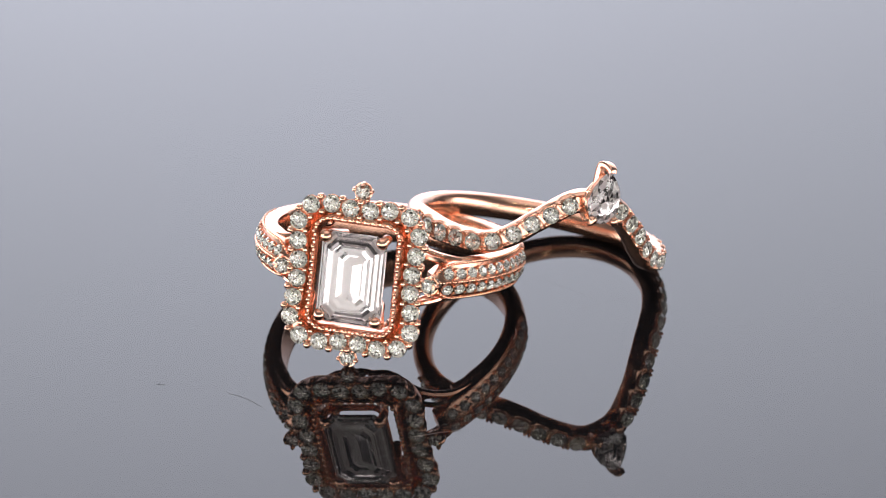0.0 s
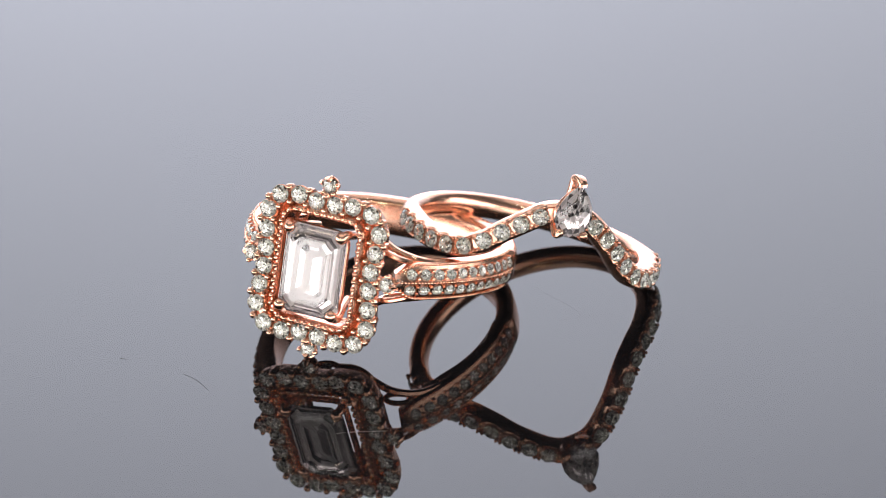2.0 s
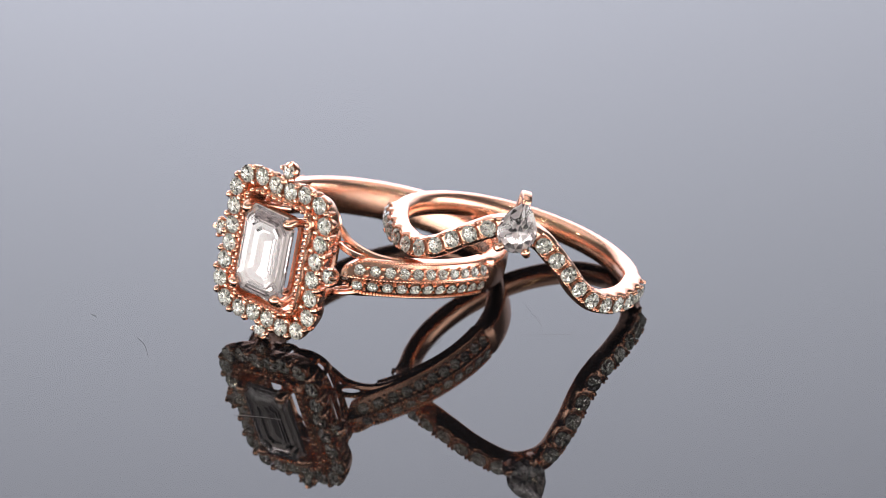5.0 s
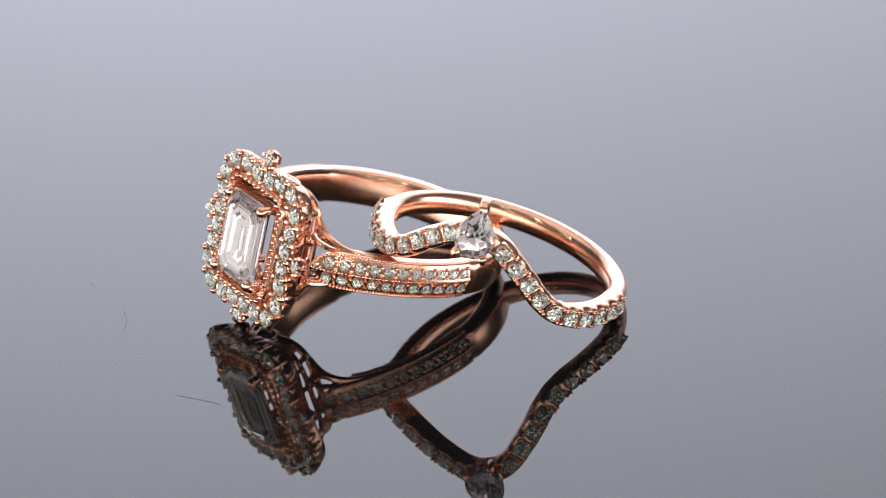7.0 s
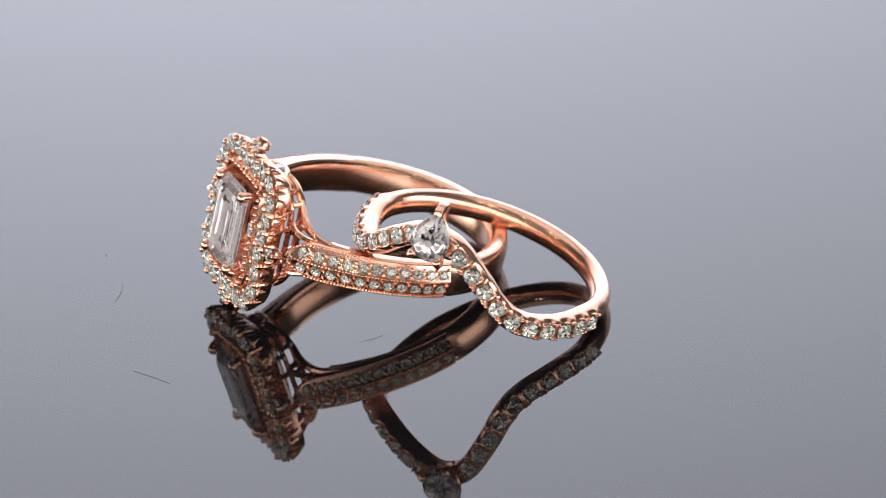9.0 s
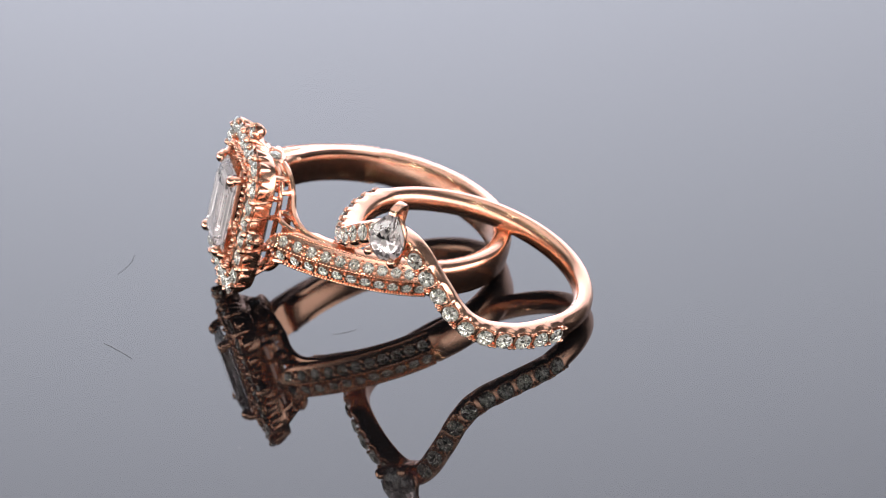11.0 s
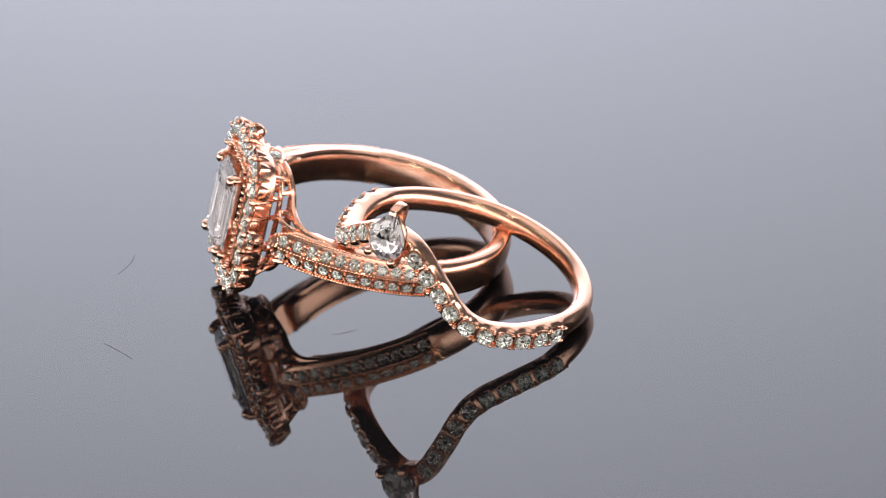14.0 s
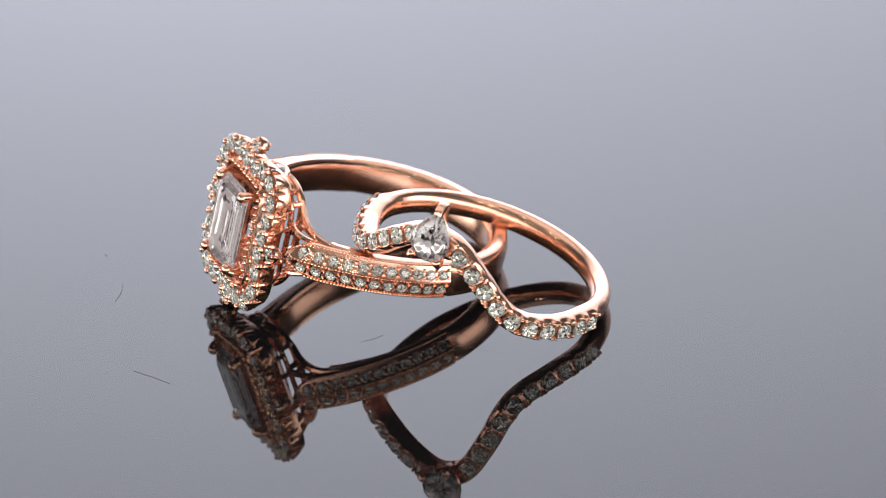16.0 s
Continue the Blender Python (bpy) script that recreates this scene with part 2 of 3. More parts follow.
def build_room():
    structure("floor", box_mesh("floor", TABLE, (-1.3, -1.3, -0.80), (1.3, 1.3, -0.75)), "grey studio floor under the table", "floor")
    # Unseen ceiling and walls, added to close the room and dim reflections.
    structure("ceiling", box_mesh("ceiling", WALL, (-1.3, -1.3, 1.2), (1.3, 1.3, 1.25)), "plain grey ceiling, unseen, added above the set", "ceiling")
    for name, lo, hi in (("wall_north", (-1.3, 1.25, -0.75), (1.3, 1.3, 1.2)), ("wall_south", (-1.3, -1.3, -0.75), (1.3, -1.25, 1.2)),
                         ("wall_east", (1.25, -1.25, -0.75), (1.3, 1.25, 1.2)), ("wall_west", (-1.3, -1.25, -0.75), (-1.25, 1.25, 1.2))):
        structure(name, box_mesh(name, WALL, lo, hi), "plain grey wall, unseen, added to close the room", "wall")
    table = tagged(new("table"), "grey table carrying the photo turntable", "table")
    table.location = (0, 0, -0.75)
    part("tabletop", box_mesh("tabletop", TABLE, (-0.5, -0.45, 0.68), (0.5, 0.7, 0.71), 0.003), table)
    leg = box_mesh("leg", TABLE, (-0.025, -0.025, 0.0), (0.025, 0.025, 0.68), 0.003)
    for x in (-0.45, 0.45):
        for y in (-0.40, 0.65):
            part("leg", leg, table, pose(x, y, 0))
    # an unseen panel added for the plate to mirror: a deep black case with a glowing white front
    box = tagged(new("softbox"), "large glowing white panel, unseen, added behind the turntable", "softbox")
    box.location = (0, 0.60, -0.04)
    part("glow_panel", box_mesh("glow_panel", BACK_GLOW, (-0.62, 0.0, 0.02), (0.62, 0.01, 0.84)), box, label="glowing white front, its brightness graded for the plate")
    part("case", box_mesh("case", BASE, (-0.64, 0.012, 0.0), (0.64, 0.09, 0.86), 0.01), box, label="black case added behind the glowing panel")


def disc(bm, r, z0, z1, bevel, n=128):
    path = [(0.0, z0), (r - bevel, z0), (r, z0 + bevel), (r, z1 - bevel), (r - bevel * 0.3, z1 - bevel * 0.3), (r - bevel, z1)]
    rows = [[bm.verts.new((q * math.cos(2 * math.pi * i / n), q * math.sin(2 * math.pi * i / n), z)) for i in range(n)] for q, z in path[1:]]
    for p, q in zip(rows, rows[1:]):
        for i in range(n):
            bm.faces.new((p[i], p[(i + 1) % n], q[(i + 1) % n], q[i]))
    bm.faces.new(rows[0][::-1])
    bm.faces.new(rows[-1])


def build_turntable():
    base = tagged(new("motor_stand"), "dark grey plastic motor stand under the turning plate", "motor stand")
    base.location = AXIS + Vector((0, 0, -0.04))
    bm = bmesh.new()
    disc(bm, 0.11, 0.0, 0.034, 0.004)
    part("housing", finish(bm, "housing", BASE), base)
    plate = tagged(new("turntable"), "round glossy black acrylic turntable plate", "turntable")
    plate.location = AXIS
    bm = bmesh.new()
    disc(bm, 0.19, -0.006, 0.0, 0.0008, 192)
    part("plate", finish(bm, "plate", ACRYLIC, 5), plate)
    return plate


# ---- ring one: step-cut stone in a halo, on a pave shank ----
HALO_Y = 11.07
QUARTER = [(0.72, 4.79), (2.09, 4.97), (3.56, 4.71), (4.35, 3.46), (4.26, 2.04), (4.10, 0.68)]


def halo_points():
    """The halo's stone centres (x, z), clockwise from the top."""
    q = QUARTER
    right = q + [(x, -z) for x, z in q[::-1]]
    return right + [(-x, z) for x, z in right[::-1]]


def around(phi, r, z):
    """A point on the ring at phi degrees from the head, r from the axis."""
    a = radians(phi)
    return Vector((-r * math.sin(a), r * math.cos(a), z))


def rounded_rect(hx, hz, c, per=5):
    pts = []
    for cx, cz, a0 in ((hx - c, hz - c, 0), (-hx + c, hz - c, 90), (-hx + c, -hz + c, 180), (hx - c, -hz + c, 270)):
        for k in range(per + 1):
            a = radians(a0 + 90 * k / per)
            pts.append((cx + c * math.cos(a), cz + c * math.sin(a)))
    return pts


def resample(points, n):
    """n even steps along a closed flat path."""
    pts = points + [points[0]]
    lens = [0.0]
    for a, b in zip(pts, pts[1:]):
        lens.append(lens[-1] + math.hypot(b[0] - a[0], b[1] - a[1]))
    out, j = [], 0
    for i in range(n):
        s = lens[-1] * i / n
        while lens[j + 1] < s:
            j += 1
        f = (s - lens[j]) / (lens[j + 1] - lens[j] + 1e-9)
        out.append((pts[j][0] + (pts[j + 1][0] - pts[j][0]) * f, pts[j][1] + (pts[j + 1][1] - pts[j][1]) * f))
    return out


def flat_band(bm, points, profile, closed=True):
    """A closed band round the head: profile points are (outwards, y)."""
    n = len(points)
    cs, us = [], []
    for i, (x, z) in enumerate(points):
        (ax, az), (bx, bz) = points[i - 1], points[(i + 1) % n]
        t = Vector((bx - ax, 0, bz - az)).normalized()
        u = Vector((t.z, 0, -t.x))
        if u.x * x + u.z * z < 0:
            u = -u
        cs.append((x, 0, z))
        us.append(u)
    sweep(bm, cs, us, [(0, 1, 0)] * n, [profile] * n, closed)
    return us


def shank_radius(phi):
    """The outer radius of ring one's shank; it rises to the head."""
    f = min(1.0, max(0.0, (84 - abs(phi)) / 56))
    return 9.72 + 1.55 * f * f


def build_halo_ring():
    ring = tagged(new("halo_ring"), "rose gold ring with a step-cut stone in a halo", "ring", "rings on the turntable")
    # plain shank round the back
    bm = bmesh.new()
    cs, us, vs, ps = [], [], [], []
    for k in range(93):
        phi = 42 + 276 * k / 92
        cs.append(around(phi, 8.22, 0))
        us.append(around(phi, 1, 0))
        vs.append(Vector((0, 0, 1)))
        back = min(phi, 360 - phi) > 99.5
        w, th = (1.32 + 0.14 * math.sin(radians(phi - 99) * 180 / 162), 1.50) if back else (1.28, 1.08)
        ps.append(round_profile(th, w, 3.2))
    sweep(bm, cs, us, vs, ps)
    part("shank", finish(bm, "shank", GOLD, 75), ring, label="plain polished rose gold band")
    gem = brilliant("pave_stone", PAVE, 0.40)
    bm = bmesh.new()
    bead(bm, (0, 0, 0), 0.155, (0, 0, 1), 1.1, 7)
    grain = finish(bm, "grain", GOLD)
    for side in (1, -1):
        # pave shoulder: two sloping faces that meet in a ridge
        bm = bmesh.new()
        cs, us, vs, ps = [], [], [], []
        for k in range(41):
            phi = 29 + 71 * k / 40
            f = min(1.0, (phi - 28.0) / 11.0)
            w = 0.35 + 1.0 * math.sin(f * math.pi / 2)
            ro = shank_radius(phi)
            ri = max(8.30, ro - 1.85)
            cs.append(around(side * phi, 0, 0))
            us.append(around(side * phi, 1, 0))
            vs.append(Vector((0, 0, 1)))
            ps.append([(ri, -w * 0.88), (ri + 0.2, -w * 0.98), (ro - 0.62, -w), (ro - 0.50, -w * 0.96), (ro - 0.44, -w * 0.86), (ro - 0.06, -0.10), (ro + 0.02, 0.0),
                       (ro - 0.06, 0.10), (ro - 0.44, w * 0.86), (ro - 0.50, w * 0.96), (ro - 0.62, w), (ri + 0.2, w * 0.98), (ri, w * 0.88)])
        sweep(bm, cs, us, vs, ps)
        shoulder = part("shoulder", finish(bm, "shoulder", GOLD, 30), ring, label="rose gold shoulder set with two rows of stones")
        # fine beading on the ridge and both edges
        bm = bmesh.new()
        for phi in np.arange(30.5, 99.6, 1.35):
            f = min(1.0, (phi - 28.0) / 11.0)
            w = 0.35 + 1.0 * math.sin(f * math.pi / 2)
            ro = shank_radius(phi)
            for z, r in ((0.0, ro), (w * 0.93, ro - 0.42), (-w * 0.93, ro - 0.42)):
                bead(bm, around(side * phi, r, z), 0.11, around(phi, 1, 0), 1.0, 6)
        tagged(part("milgrain", finish(bm, "milgrain", GOLD), shoulder), kind="stuff")
        # two rows of stones, with grains between them
        part("pave_stone", gem, shoulder, place(around(side * 30.6, shank_radius(30.6) - 0.10, 0), around(side * 30.6, 1, 0), size=0.72))
        for k in range(11):
            phi = 35.4 + 6.05 * k
            ro = shank_radius(phi)
            for zs in (1, -1):
                tilt = around(side * phi, 1, 0) + Vector((0, 0, zs * 0.38))
                part("pave_stone", gem, shoulder, place(around(side * phi, ro - 0.12, zs * 0.58), tilt))
                for dz in (0.34, 0.88):
                    part("grain", grain, shoulder, place(around(side * (phi + 3.0), ro - 0.05 - dz * 0.25, zs * dz), tilt))
        # cathedral wires and scrolls at both edges of the shoulder
        for zs in (1, -1):
            bm = bmesh.new()
            wire(bm, [around(side * 60, 9.15, zs * 1.08), around(side * 46, 9.45, zs * 1.22), around(side * 37, 9.45, zs * 1.45), around(side * 28, 8.95, zs * 1.85),
                      around(side * 20, 8.35, zs * 2.6)], 0.28, 6)
            part("cathedral_wire", finish(bm, "cathedral_wire", GOLD), ring)
            bm = bmesh.new()
            loop = []
            for k in range(10):
                a = 2 * math.pi * k / 10
                loop.append(around(side * (30.5 + 5.4 * math.cos(a)), 9.65 + 0.58 * math.sin(a), zs * (1.5 - 0.25 * math.cos(a))))
            wire(bm, loop, 0.21, 3, True, 8)
            part("scroll", finish(bm, "scroll", GOLD), ring)
    # halo rail
    pts = halo_points()
    smooth = [(p.x, p.z) for p in catmull([(x, 0, z) for x, z in pts], 4, True)]
    bm = bmesh.new()
    flat_band(bm, smooth, [(-0.60, HALO_Y - 0.30), (-0.70, HALO_Y - 0.75), (-0.60, HALO_Y - 1.25), (0.10, HALO_Y - 1.35), (0.30, HALO_Y - 0.95), (0.40, HALO_Y - 0.30), (0.30, HALO_Y - 0.18), (-0.45, HALO_Y - 0.18)])
    halo = part("halo", finish(bm, "halo", GOLD, 40), ring, label="rose gold halo frame")
    stone = brilliant("halo_stone", PAVE, 0.64)
    bm = bmesh.new()
    bead(bm, (0, 0, 0.14), 0.28, (0, 0, 1), 1.2)
    wire(bm, [(0, 0, 0.05), (0, -0.04, -0.45), (0, -0.22, -0.85), (0, -0.42, -1.15)], 0.19, 3, taper=0.7)
    claw = finish(bm, "claw", GOLD)
    bm = bmesh.new()
    bead(bm, (0, 0, 0.14), 0.25, (0, 0, 1), 1.25)
    inner_claw = finish(bm, "inner_claw", GOLD)
    bm = bmesh.new()
    sweep(bm, [(0, 0, q) for q in (-0.05, -0.12, -0.38, -0.78, -1.02)], [Vector((1, 0, 0))] * 5, [Vector((0, 1, 0))] * 5, [circle_profile(q, 12) for q in (0.60, 0.65, 0.58, 0.42, 0.25)])
    seat = finish(bm, "seat", GOLD)
    n = len(pts)
    for i, (x, z) in enumerate(pts):
        part("halo_stone", stone, halo, place((x, HALO_Y + 0.18, z), (0, 1, 0)) @ pose(0, 0, 0, 0, 0, 37.0 * i))
        part("seat", seat, halo, place((x, HALO_Y, z), (0, 1, 0)))
        (ax, az), (bx, bz) = pts[i], pts[(i + 1) % n]
        t = Vector((bx - ax, 0, bz - az)).normalized()
        u = Vector((t.z, 0, -t.x))
        if u.x * ax + u.z * az < 0:
            u = -u
        mid = Vector(((ax + bx) / 2, 0, (az + bz) / 2))
        for d, data in ((0.52, claw), (-0.54, inner_claw)):
            q = mid + u * d
            part(data.name.split(".")[0], data, halo, place((q.x, HALO_Y, q.z), (0, 1, 0), u))
    # four accent stones on the halo's middle points
    tip = brilliant("accent_stone", PAVE, 0.56)
    for x, z in ((0, 6.05), (0, -5.96), (5.33, 0), (-5.33, 0)):
        d = Vector((x, 0, z)).normalized()
        s = Vector((d.z, 0, -d.x))
        holder = bmesh.new()
        c = Vector((x, HALO_Y - 0.26, z))
        y = Vector((0, 1, 0))
        cs = [c + y * q for q in (-0.02, -0.30, -0.60, -0.80)]
        sweep(holder, cs, [s] * 4, [d] * 4, [circle_profile(r, 14) for r in (0.66, 0.62, 0.42, 0.12)])
        for a, b in ((0.62, 0.10), (-0.62, 0.10), (0.38, -0.55), (-0.38, -0.55)):
            q = c + s * a + d * b
            bead(holder, q + y * 0.12, 0.19, (0, 1, 0), 1.5)
        e = c + d * 0.46
        wire(holder, [e - y * 0.7 - d * 0.45, e - y * 0.35 - d * 0.1, e + y * 0.05 + d * 0.08, e + y * 0.40 - d * 0.10], 0.21, 4, taper=0.8)
        acc = part("accent_setting", finish(holder, "accent_setting", GOLD), halo)
        part("accent_stone", tip, acc, place(c + y * 0.16, (0, 1, 0)))
    # beaded inner frame
    bm = bmesh.new()
    rr = resample(rounded_rect(3.05, 3.97, 1.05), 96)
    flat_band(bm, rr, [(-0.24, 11.25), (-0.26, 9.9), (0.0, 9.3), (0.22, 9.3), (0.80, 9.7), (0.84, 9.95), (0.34, 10.30), (0.24, 11.25), (0.06, 11.46), (-0.06, 11.46)])
    frame_part = part("inner_frame", finish(bm, "inner_frame", GOLD, 40), ring, label="beaded rose gold inner frame")
    bm = bmesh.new()
    for x, z in resample(rounded_rect(3.06, 3.98, 1.05), 48):
        bead(bm, (x, 11.54, z), 0.20, (0, 1, 0), 1.0)
    tagged(part("milgrain", finish(bm, "milgrain", GOLD), frame_part), kind="stuff")
    # centre stone, basket and claws
    part("centre_stone", step_cut("centre_stone", DIAMOND, 2.32, 3.22, 0.72), ring, place((0, 11.95, 0), (0, 1, 0)), "clear step-cut centre stone")
    bm = bmesh.new()
    flat_band(bm, resample(rounded_rect(1.75, 2.7, 0.7), 48), [(p[0], p[1] + 10.5) for p in circle_profile(0.24, 8)])
    part("basket_rail", finish(bm, "basket_rail", GOLD), ring)
    for sx in (1, -1):
        bm = bmesh.new()
        wire(bm, [(sx * 0.6, 8.55, -4.15), (sx * 1.9, 8.25, -3.9), (sx * 2.75, 7.95, -3.0), (sx * 2.95, 7.85, -1.6), (sx * 2.95, 7.85, 1.6), (sx * 2.75, 7.95, 3.0), (sx * 1.9, 8.25, 3.9), (sx * 0.6, 8.55, 4.15)], 0.27, 5)
        part("gallery_rail", finish(bm, "gallery_rail", GOLD), ring)
        bm = bmesh.new()
        wire(bm, [(sx * 1.0, 9.2, -4.2), (sx * 2.3, 9.0, -3.9), (sx * 3.1, 8.85, -2.9), (sx * 3.35, 8.8, -1.5), (sx * 3.35, 8.8, 1.5), (sx * 3.1, 8.85, 2.9), (sx * 2.3, 9.0, 3.9), (sx * 1.0, 9.2, 4.2)], 0.20, 5)
        for sz in (1, -1):
            wire(bm, [(sx * 2.75, 7.9, sz * 2.9), (sx * 3.0, 8.4, sz * 2.85), (sx * 3.2, 8.9, sz * 2.9)], 0.22, 3)
            wire(bm, [(sx * 2.9, 7.9, sz * 1.1), (sx * 3.4, 8.2, sz * 1.5), (sx * 3.5, 8.7, sz * 1.3), (sx * 3.3, 8.6, sz * 0.8), (sx * 2.95, 7.95, sz * 0.6)], 0.20, 4)
        part("gallery_wire", finish(bm, "gallery_wire", GOLD), ring)
    for sx in (1, -1):
        for sz in (1, -1):
            bm = bmesh.new()
            wire(bm, [(sx * 1.5, 8.5, sz * 2.4), (sx * 1.80, 10.0, sz * 2.65), (sx * 2.20, 11.5, sz * 3.02), (sx * 2.20, 12.0, sz * 3.02), (sx * 2.10, 12.25, sz * 2.92)], 0.33, 5, sides=10)
            bead(bm, (sx * 2.02, 12.30, sz * 2.84), 0.43, (sx * 0.2, 1, sz * 0.2), 0.9, 14)
            part("prong", finish(bm, "prong", GOLD), ring)
            # gallery post and its scroll between rail and halo
            bm = bmesh.new()
            wire(bm, [(sx * 2.2, 8.3, sz * 3.5), (sx * 2.75, 9.1, sz * 3.75), (sx * 3.3, 9.9, sz * 4.1)], 0.25, 5)
            wire(bm, [(sx * 3.2, 8.8, sz * 2.4), (sx * 3.7, 9.2, sz * 2.6), (sx * 4.0, 9.9, sz * 2.8)], 0.20, 4)
            wire(bm, [(sx * 3.35, 8.8, sz * 1.3), (sx * 3.9, 9.2, sz * 1.2), (sx * 4.1, 9.9, sz * 1.35)], 0.20, 4)
            part("gallery_post", finish(bm, "gallery_post", GOLD), ring)
    side_gem = brilliant("gallery_stone", PAVE, 0.55)
    for sz in (1, -1):
        bm = bmesh.new()
        oval = [(1.0 * math.cos(2 * math.pi * k / 12), 8.95 + 0.62 * math.sin(2 * math.pi * k / 12), sz * 4.25) for k in range(12)]
        wire(bm, oval, 0.22, 3, True)
        for sx in (1, -1):
            wire(bm, [(sx * 1.0, 8.95, sz * 4.2), (sx * 1.7, 8.7, sz * 4.0), (sx * 2.2, 8.3, sz * 3.6)], 0.18, 4)
            wire(bm, [(sx * 0.8, 9.3, sz * 4.25), (sx * 1.4, 9.7, sz * 4.5), (sx * 2.1, 9.9, sz * 4.7)], 0.18, 4)
        bez = part("gallery_bezel", finish(bm, "gallery_bezel", GOLD), ring)
        part("gallery_stone", side_gem, bez, place((0, 8.95, sz * 4.34), (0, 0, sz), (0, 1, 0)))
    return ring


# ---- ring two: a curved band that peaks under a pear stone ----
PEAK = [(0, 4.62), (6, 4.58), (11.9, 4.16), (19.0, 3.25), (25.9, 2.36), (32.7, 1.33), (40.8, 0.50), (49.6, 0.12), (58.2, 0.07), (67.0, 0.06), (75.9, 0.15), (84, 0.24), (98, 0.15), (120, 0.03), (180, 0.0)]
STONES_AT = [11.9, 19.0, 25.9, 32.7, 40.8, 49.6, 58.2, 67.0, 75.9, 84.1]


def band_inner(phi):
    """The inner radius of the curved band, whose round hole lies a little towards the pear stone."""
    return 8.28 - 0.29 * (1 - math.cos(radians(phi)))


def notch(phi):
    """How deep the side of the band is cut beside a stone: 1 at its middle, 0 between stones."""
    d = min(range(len(STONES_AT)), key=lambda i: abs(abs(phi) - STONES_AT[i]))
    x = abs(abs(phi) - STONES_AT[d]) / 3.2
    return max(0.0, 1 - x * x) if x < 1 else 0.0


def peak_height(phi):
    a = abs(phi)
    for (p, z), (q, w) in zip(PEAK, PEAK[1:]):
        if a <= q:
            f = (a - p) / (q - p)
            return z + (w - z) * f
    return 0.0


def build_curved_band():
    ring = tagged(new("curved_band"), "rose gold contour band with a pear-shaped stone", "ring", "rings on the turntable")
    zs = [peak_height(p) for p in range(-180, 181)]
    for _ in range(6):
        zs = [(zs[i - 1] + 2 * zs[i] + zs[(i + 1) % len(zs)]) / 4 for i in range(len(zs))]
    height = lambda phi: zs[int(round(phi)) + 180] + (phi - round(phi)) * (zs[min(360, int(round(phi)) + 181)] - zs[int(round(phi)) + 179 if round(phi) > -180 else 0]) / 2
    bm = bmesh.new()
    cs, us, vs, ps = [], [], [], []
    steps = [-90 + 0.6 * k for k in range(301)] + [93 + 3 * k for k in range(59)]
    for phi in steps:
        phi = phi - 360 if phi > 180 else phi
        lo, hi = max(-180, phi - 1), min(180, phi + 1)
        t = (around(hi, 8.35, height(hi)) - around(lo, 8.35, height(lo))).normalized()
        u = around(phi, 1, 0)
        cs.append(around(phi, band_inner(phi), height(phi)))
        us.append(u)
        v = u.cross(t).normalized()
        vs.append(v if v.z > 0 else -v)
        f = min(1.0, max(0.0, (abs(phi) - 85) / 8))
        f = f * f * (3 - 2 * f)
        w, th = 0.80 + 0.10 * f, 1.66 - 0.24 * f
        cut = notch(phi) * (1 - f)
        prof = []
        for a, c in round_profile(th, w, 3.4 - 1.3 * f, 32):
            if a > th - 0.52:
                deep = min(1.0, (a - th + 0.52) / 0.12) * cut
                c += deep * (max(-0.60, min(0.60, c)) - c)
                a -= deep * max(0.0, a - (th - 0.36))
            if a > th - 0.2 and abs(c) < 0.5:
                a -= 0.2 * (1 - f) * (1 - cut)
            prof.append((a, c))
        ps.append(prof)
    sweep(bm, cs, us, vs, ps, True)
    shank = part("shank", finish(bm, "shank", GOLD, 50), ring, label="polished rose gold band")
    # stones down both arms, each held by grains at the edges
    gem = brilliant("band_stone", PAVE, 0.61)
    bm = bmesh.new()
    bead(bm, (0, -0.03, 0.0), 0.14, (0, 0, 1), 1.1, 8)
    grain = finish(bm, "grain", GOLD)
    for side in (1, -1):
        for i, phi in enumerate(STONES_AT):
            a = side * phi
            r = band_inner(phi) + 1.66
            part("band_stone", gem, shank, place(around(a, r - 0.06, height(a)), around(a, 1, 0)) @ pose(0, 0, 0, 0, 0, 41.0 * i))
            nxt = side * (STONES_AT[i + 1] if i + 1 < len(STONES_AT) else phi + 7.2)
            m = (a + nxt) / 2
            t = (around(nxt, 9.7, height(nxt)) - around(a, 9.7, height(a))).normalized()
            u = around(m, 1, 0)
            v = u.cross(t)
            c = around(m, r - 0.08, (height(a) + height(nxt)) / 2)
            for s in (1, -1):
                for d in (0.17, -0.17):
                    part("grain", grain, shank, place(c + v * (s * 0.55) + t * d, u, v * s))
    # pear stone with its setting and three claws
    w, top, bottom = 1.42, 2.25, 1.58
    zc, yc = 4.88, 10.75
    turned = Matrix.Translation((0, 0.0108, 0)) @ pose(0, 0, 0, 0, 0, 12.0) @ Matrix.Translation((0, -0.0108, 0))
    part("pear_stone", pear_cut("pear_stone", DIAMOND, w, top, bottom), ring, turned @ place((0, yc, zc), (0, 1, 0)), "clear pear-shaped stone")
    bm = bmesh.new()
    for y, f, r in ((yc - 0.55, 0.80, 0.17), (yc - 1.2, 0.55, 0.2)):
        loop = []
        for k in range(16):
            x, z = pear_outline(k, 16, w, top, bottom)
            loop.append((x * f, y, zc + z * f))
        wire(bm, loop, r, 2, True)
    part("basket", finish(bm, "basket", GOLD), ring, turned)
    bm = bmesh.new()
    zt = zc + top
    path = [(0, 9.25, zc - 0.6), (0, 9.4, zt - 0.7), (0, 9.5, zt + 0.25), (0, 9.95, zt + 0.58), (0, 10.6, zt + 0.56), (0, 11.1, zt + 0.30), (0, 11.22, zt + 0.0)]
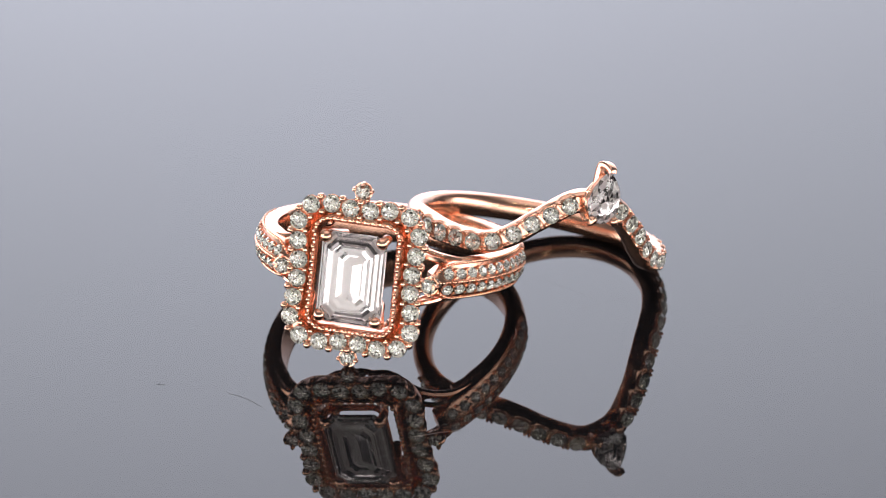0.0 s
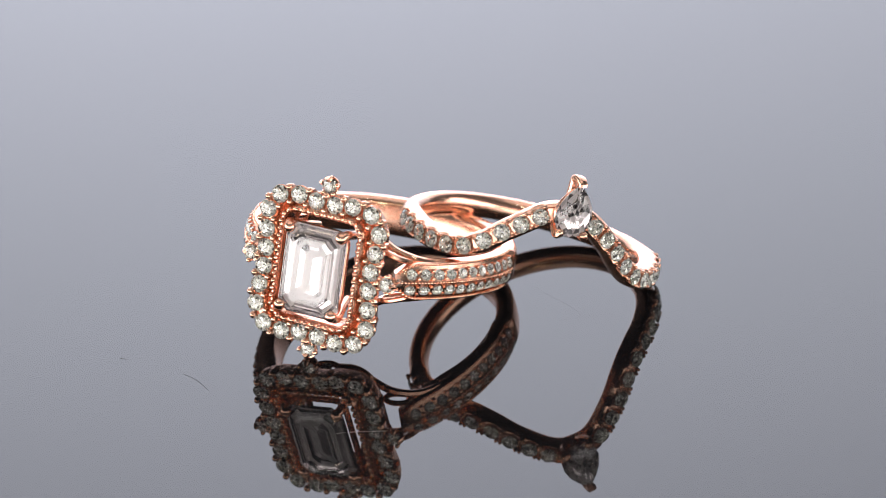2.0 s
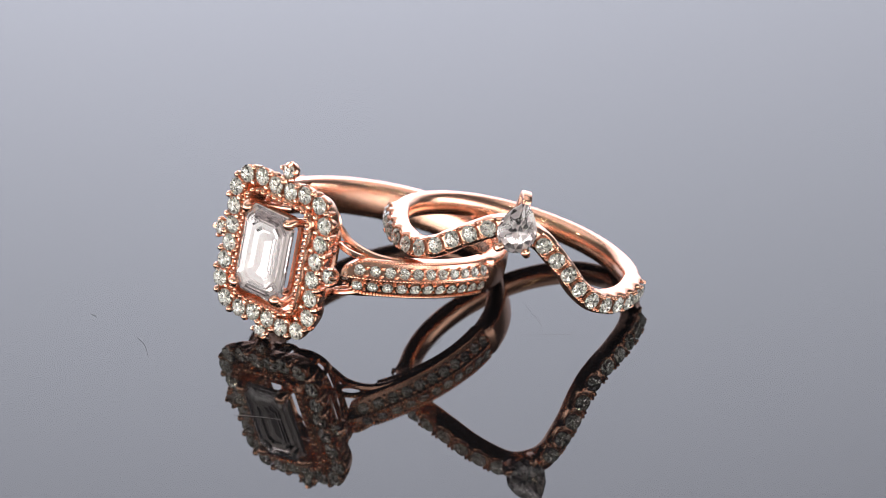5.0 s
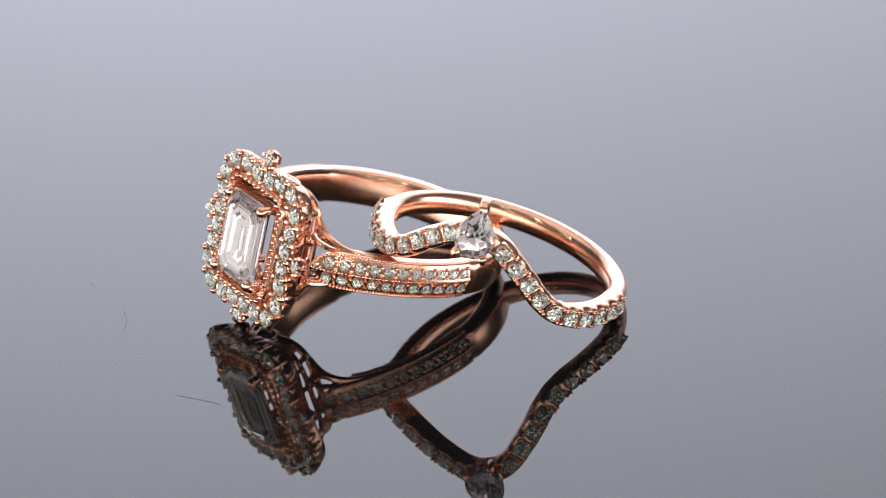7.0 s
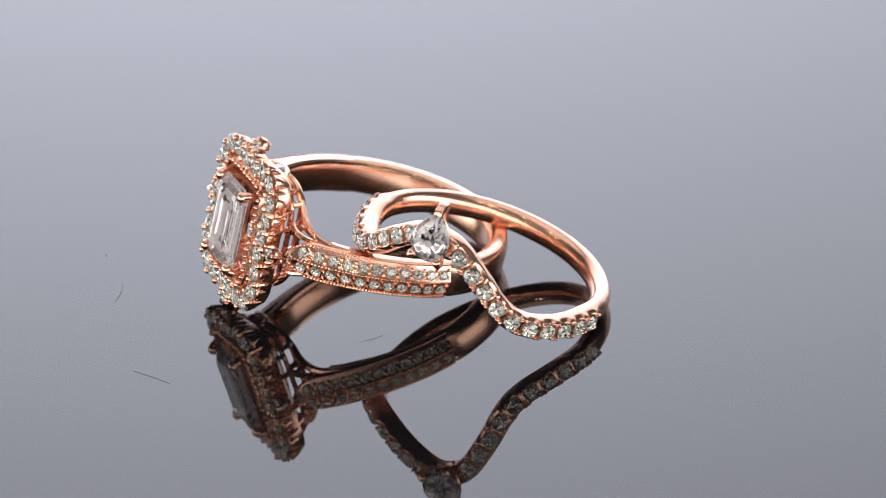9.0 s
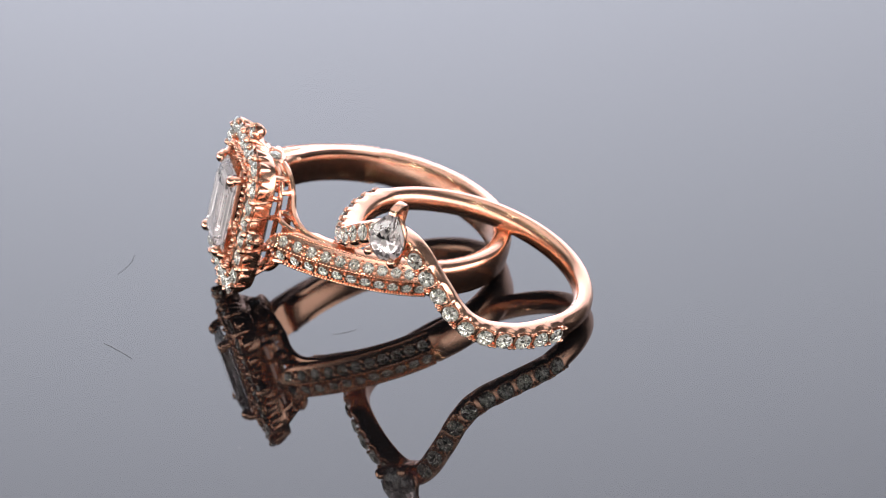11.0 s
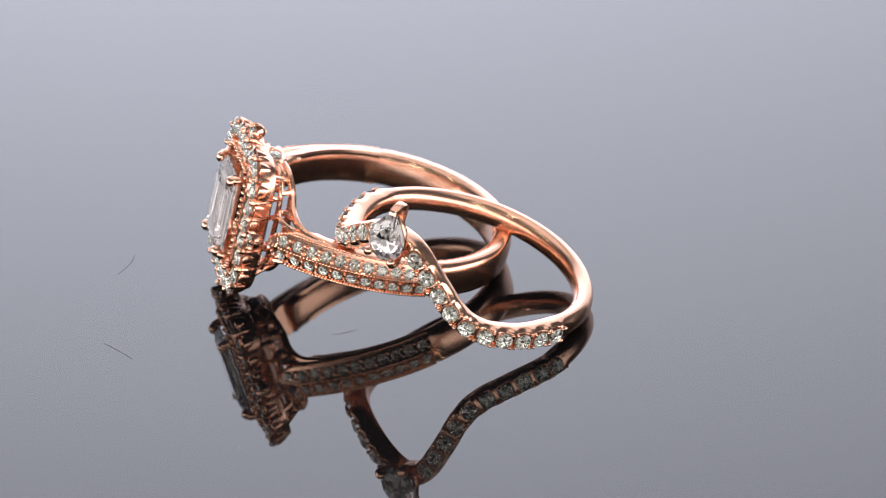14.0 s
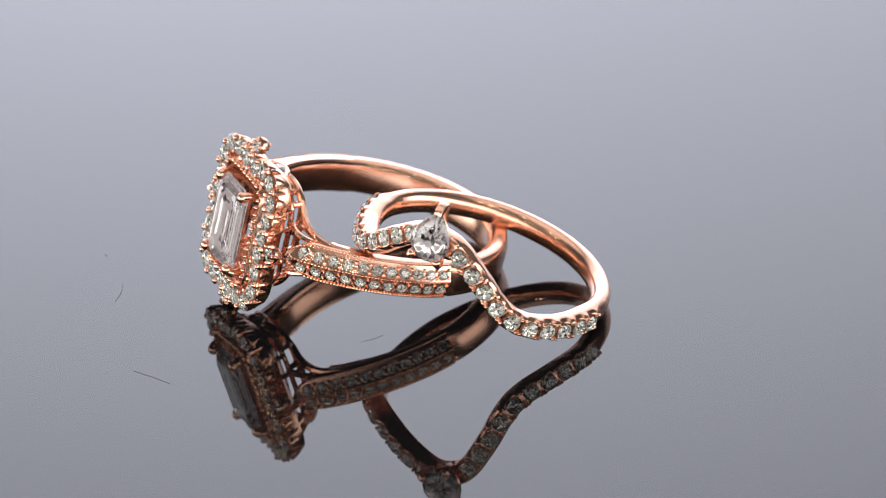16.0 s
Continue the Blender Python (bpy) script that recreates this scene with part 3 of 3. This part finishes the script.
    path = catmull(path, 4)
    prof = []
    for k in range(len(path)):
        f = k / (len(path) - 1)
        prof.append([(x * (0.44 - 0.14 * f), (y - 1) * (0.34 - 0.10 * f)) for x, y in round_square(12)])
    tans = [(path[min(k + 1, len(path) - 1)] - path[max(k - 1, 0)]).normalized() for k in range(len(path))]
    sweep(bm, path, [Vector((1, 0, 0))] * len(path), [Vector((1, 0, 0)).cross(t) for t in tans], prof)
    part("point_claw", finish(bm, "point_claw", GOLD), ring, turned, label="broad claw over the stone's point")
    for sx in (1, -1):
        bm = bmesh.new()
        wire(bm, [(sx * 0.5, 8.9, zc - 0.6), (sx * 0.82, 9.8, zc - 1.15), (sx * 1.06, 10.65, zc - 1.42), (sx * 1.04, 11.0, zc - 1.40), (sx * 0.92, 11.12, zc - 1.22)], 0.28, 5)
        bead(bm, (sx * 0.95, 11.05, zc - 1.27), 0.33, (0, 1, 0), 0.9, 12)
        part("prong", finish(bm, "prong", GOLD), ring, turned)
    return ring


# ---- fibres and dust lying on the plate ----
def build_fibres():
    out = []
    for pts, r in (([(-2.7, -26.0), (-1.1, -25.6), (0.7, -25.3)], 0.011), ([(-20.5, -16.0), (-19.9, -16.2)], 0.011), ([(-15.4, -18.0), (-14.2, -18.9), (-13.0, -20.4)], 0.009),
                   ([(6.8, -1.3), (9.0, -3.4), (10.4, -4.8), (11.1, -5.9)], 0.0025), ([(9.8, -6.8), (11.2, -6.1), (13.2, -5.3)], 0.003), ([(4.7, -11.4), (4.95, -10.5), (4.9, -9.6)], 0.010)):
        c = Vector((sum(p[0] for p in pts) / len(pts), sum(p[1] for p in pts) / len(pts), 0))
        bm = bmesh.new()
        wire(bm, [(x - c.x, y - c.y, r + 0.02 * (k % 2)) for k, (x, y) in enumerate(pts)], r, 5, sides=5)
        ob = tagged(new("fibre", finish(bm, "fibre", FIBRE)), "fine dark fibre lying on the black plate", "fibre", "fibres on the plate")
        out.append((ob, Matrix.Translation(c * MM)))
    rng = random.Random(4)
    bm = bmesh.new()
    for _ in range(26):
        a, q = rng.uniform(0, 6.283), 6 + 34 * math.sqrt(rng.random())
        r = rng.choice((0.012, 0.015, 0.02, 0.028))
        bmesh.ops.create_icosphere(bm, subdivisions=1, radius=r * MM, matrix=Matrix.Translation(Vector((q * math.cos(a), q * math.sin(a), r * 0.8)) * MM) @ Matrix.Diagonal((1.4, 1, 0.8, 1)))
    ob = tagged(new("dust", finish(bm, "dust", DUST)), "scattered pale dust specks on the black plate", "dust", kind="stuff")
    out.append((ob, Matrix.Identity(4)))
    return out


build_room()
turntable = build_turntable()
halo_ring = build_halo_ring()
curved_band = build_curved_band()
fibres = build_fibres()

HALO_POSE = Matrix(((-0.9634, -0.2282, 0.1406), (0.2546, -0.9431, 0.2137), (0.0839, 0.2417, 0.9667))).to_4x4()
HALO_POSE.translation = Vector((-3.751, -3.110, 3.822)) * MM
BAND_POSE = Matrix(((-0.9048, 0.3590, 0.2292), (-0.3084, -0.9234, 0.2285), (0.2937, 0.1361, 0.9462))).to_4x4()
BAND_POSE.translation = Vector((6.527, -1.171, 3.61)) * MM


def motions():
    times = [k * 0.5 for k in range(33)] + [12.3, 12.35, 12.4, 12.6, 12.65, 12.7]
    times = sorted(set(times))
    for ob, m in [(turntable, Matrix.Identity(4)), (halo_ring, HALO_POSE), (curved_band, BAND_POSE)] + fibres:
        walk(ob, [(t, Matrix.Translation(AXIS) @ pose(0, 0, 0, 0, 0, turn_at(t)) @ m) for t in times])


motions()
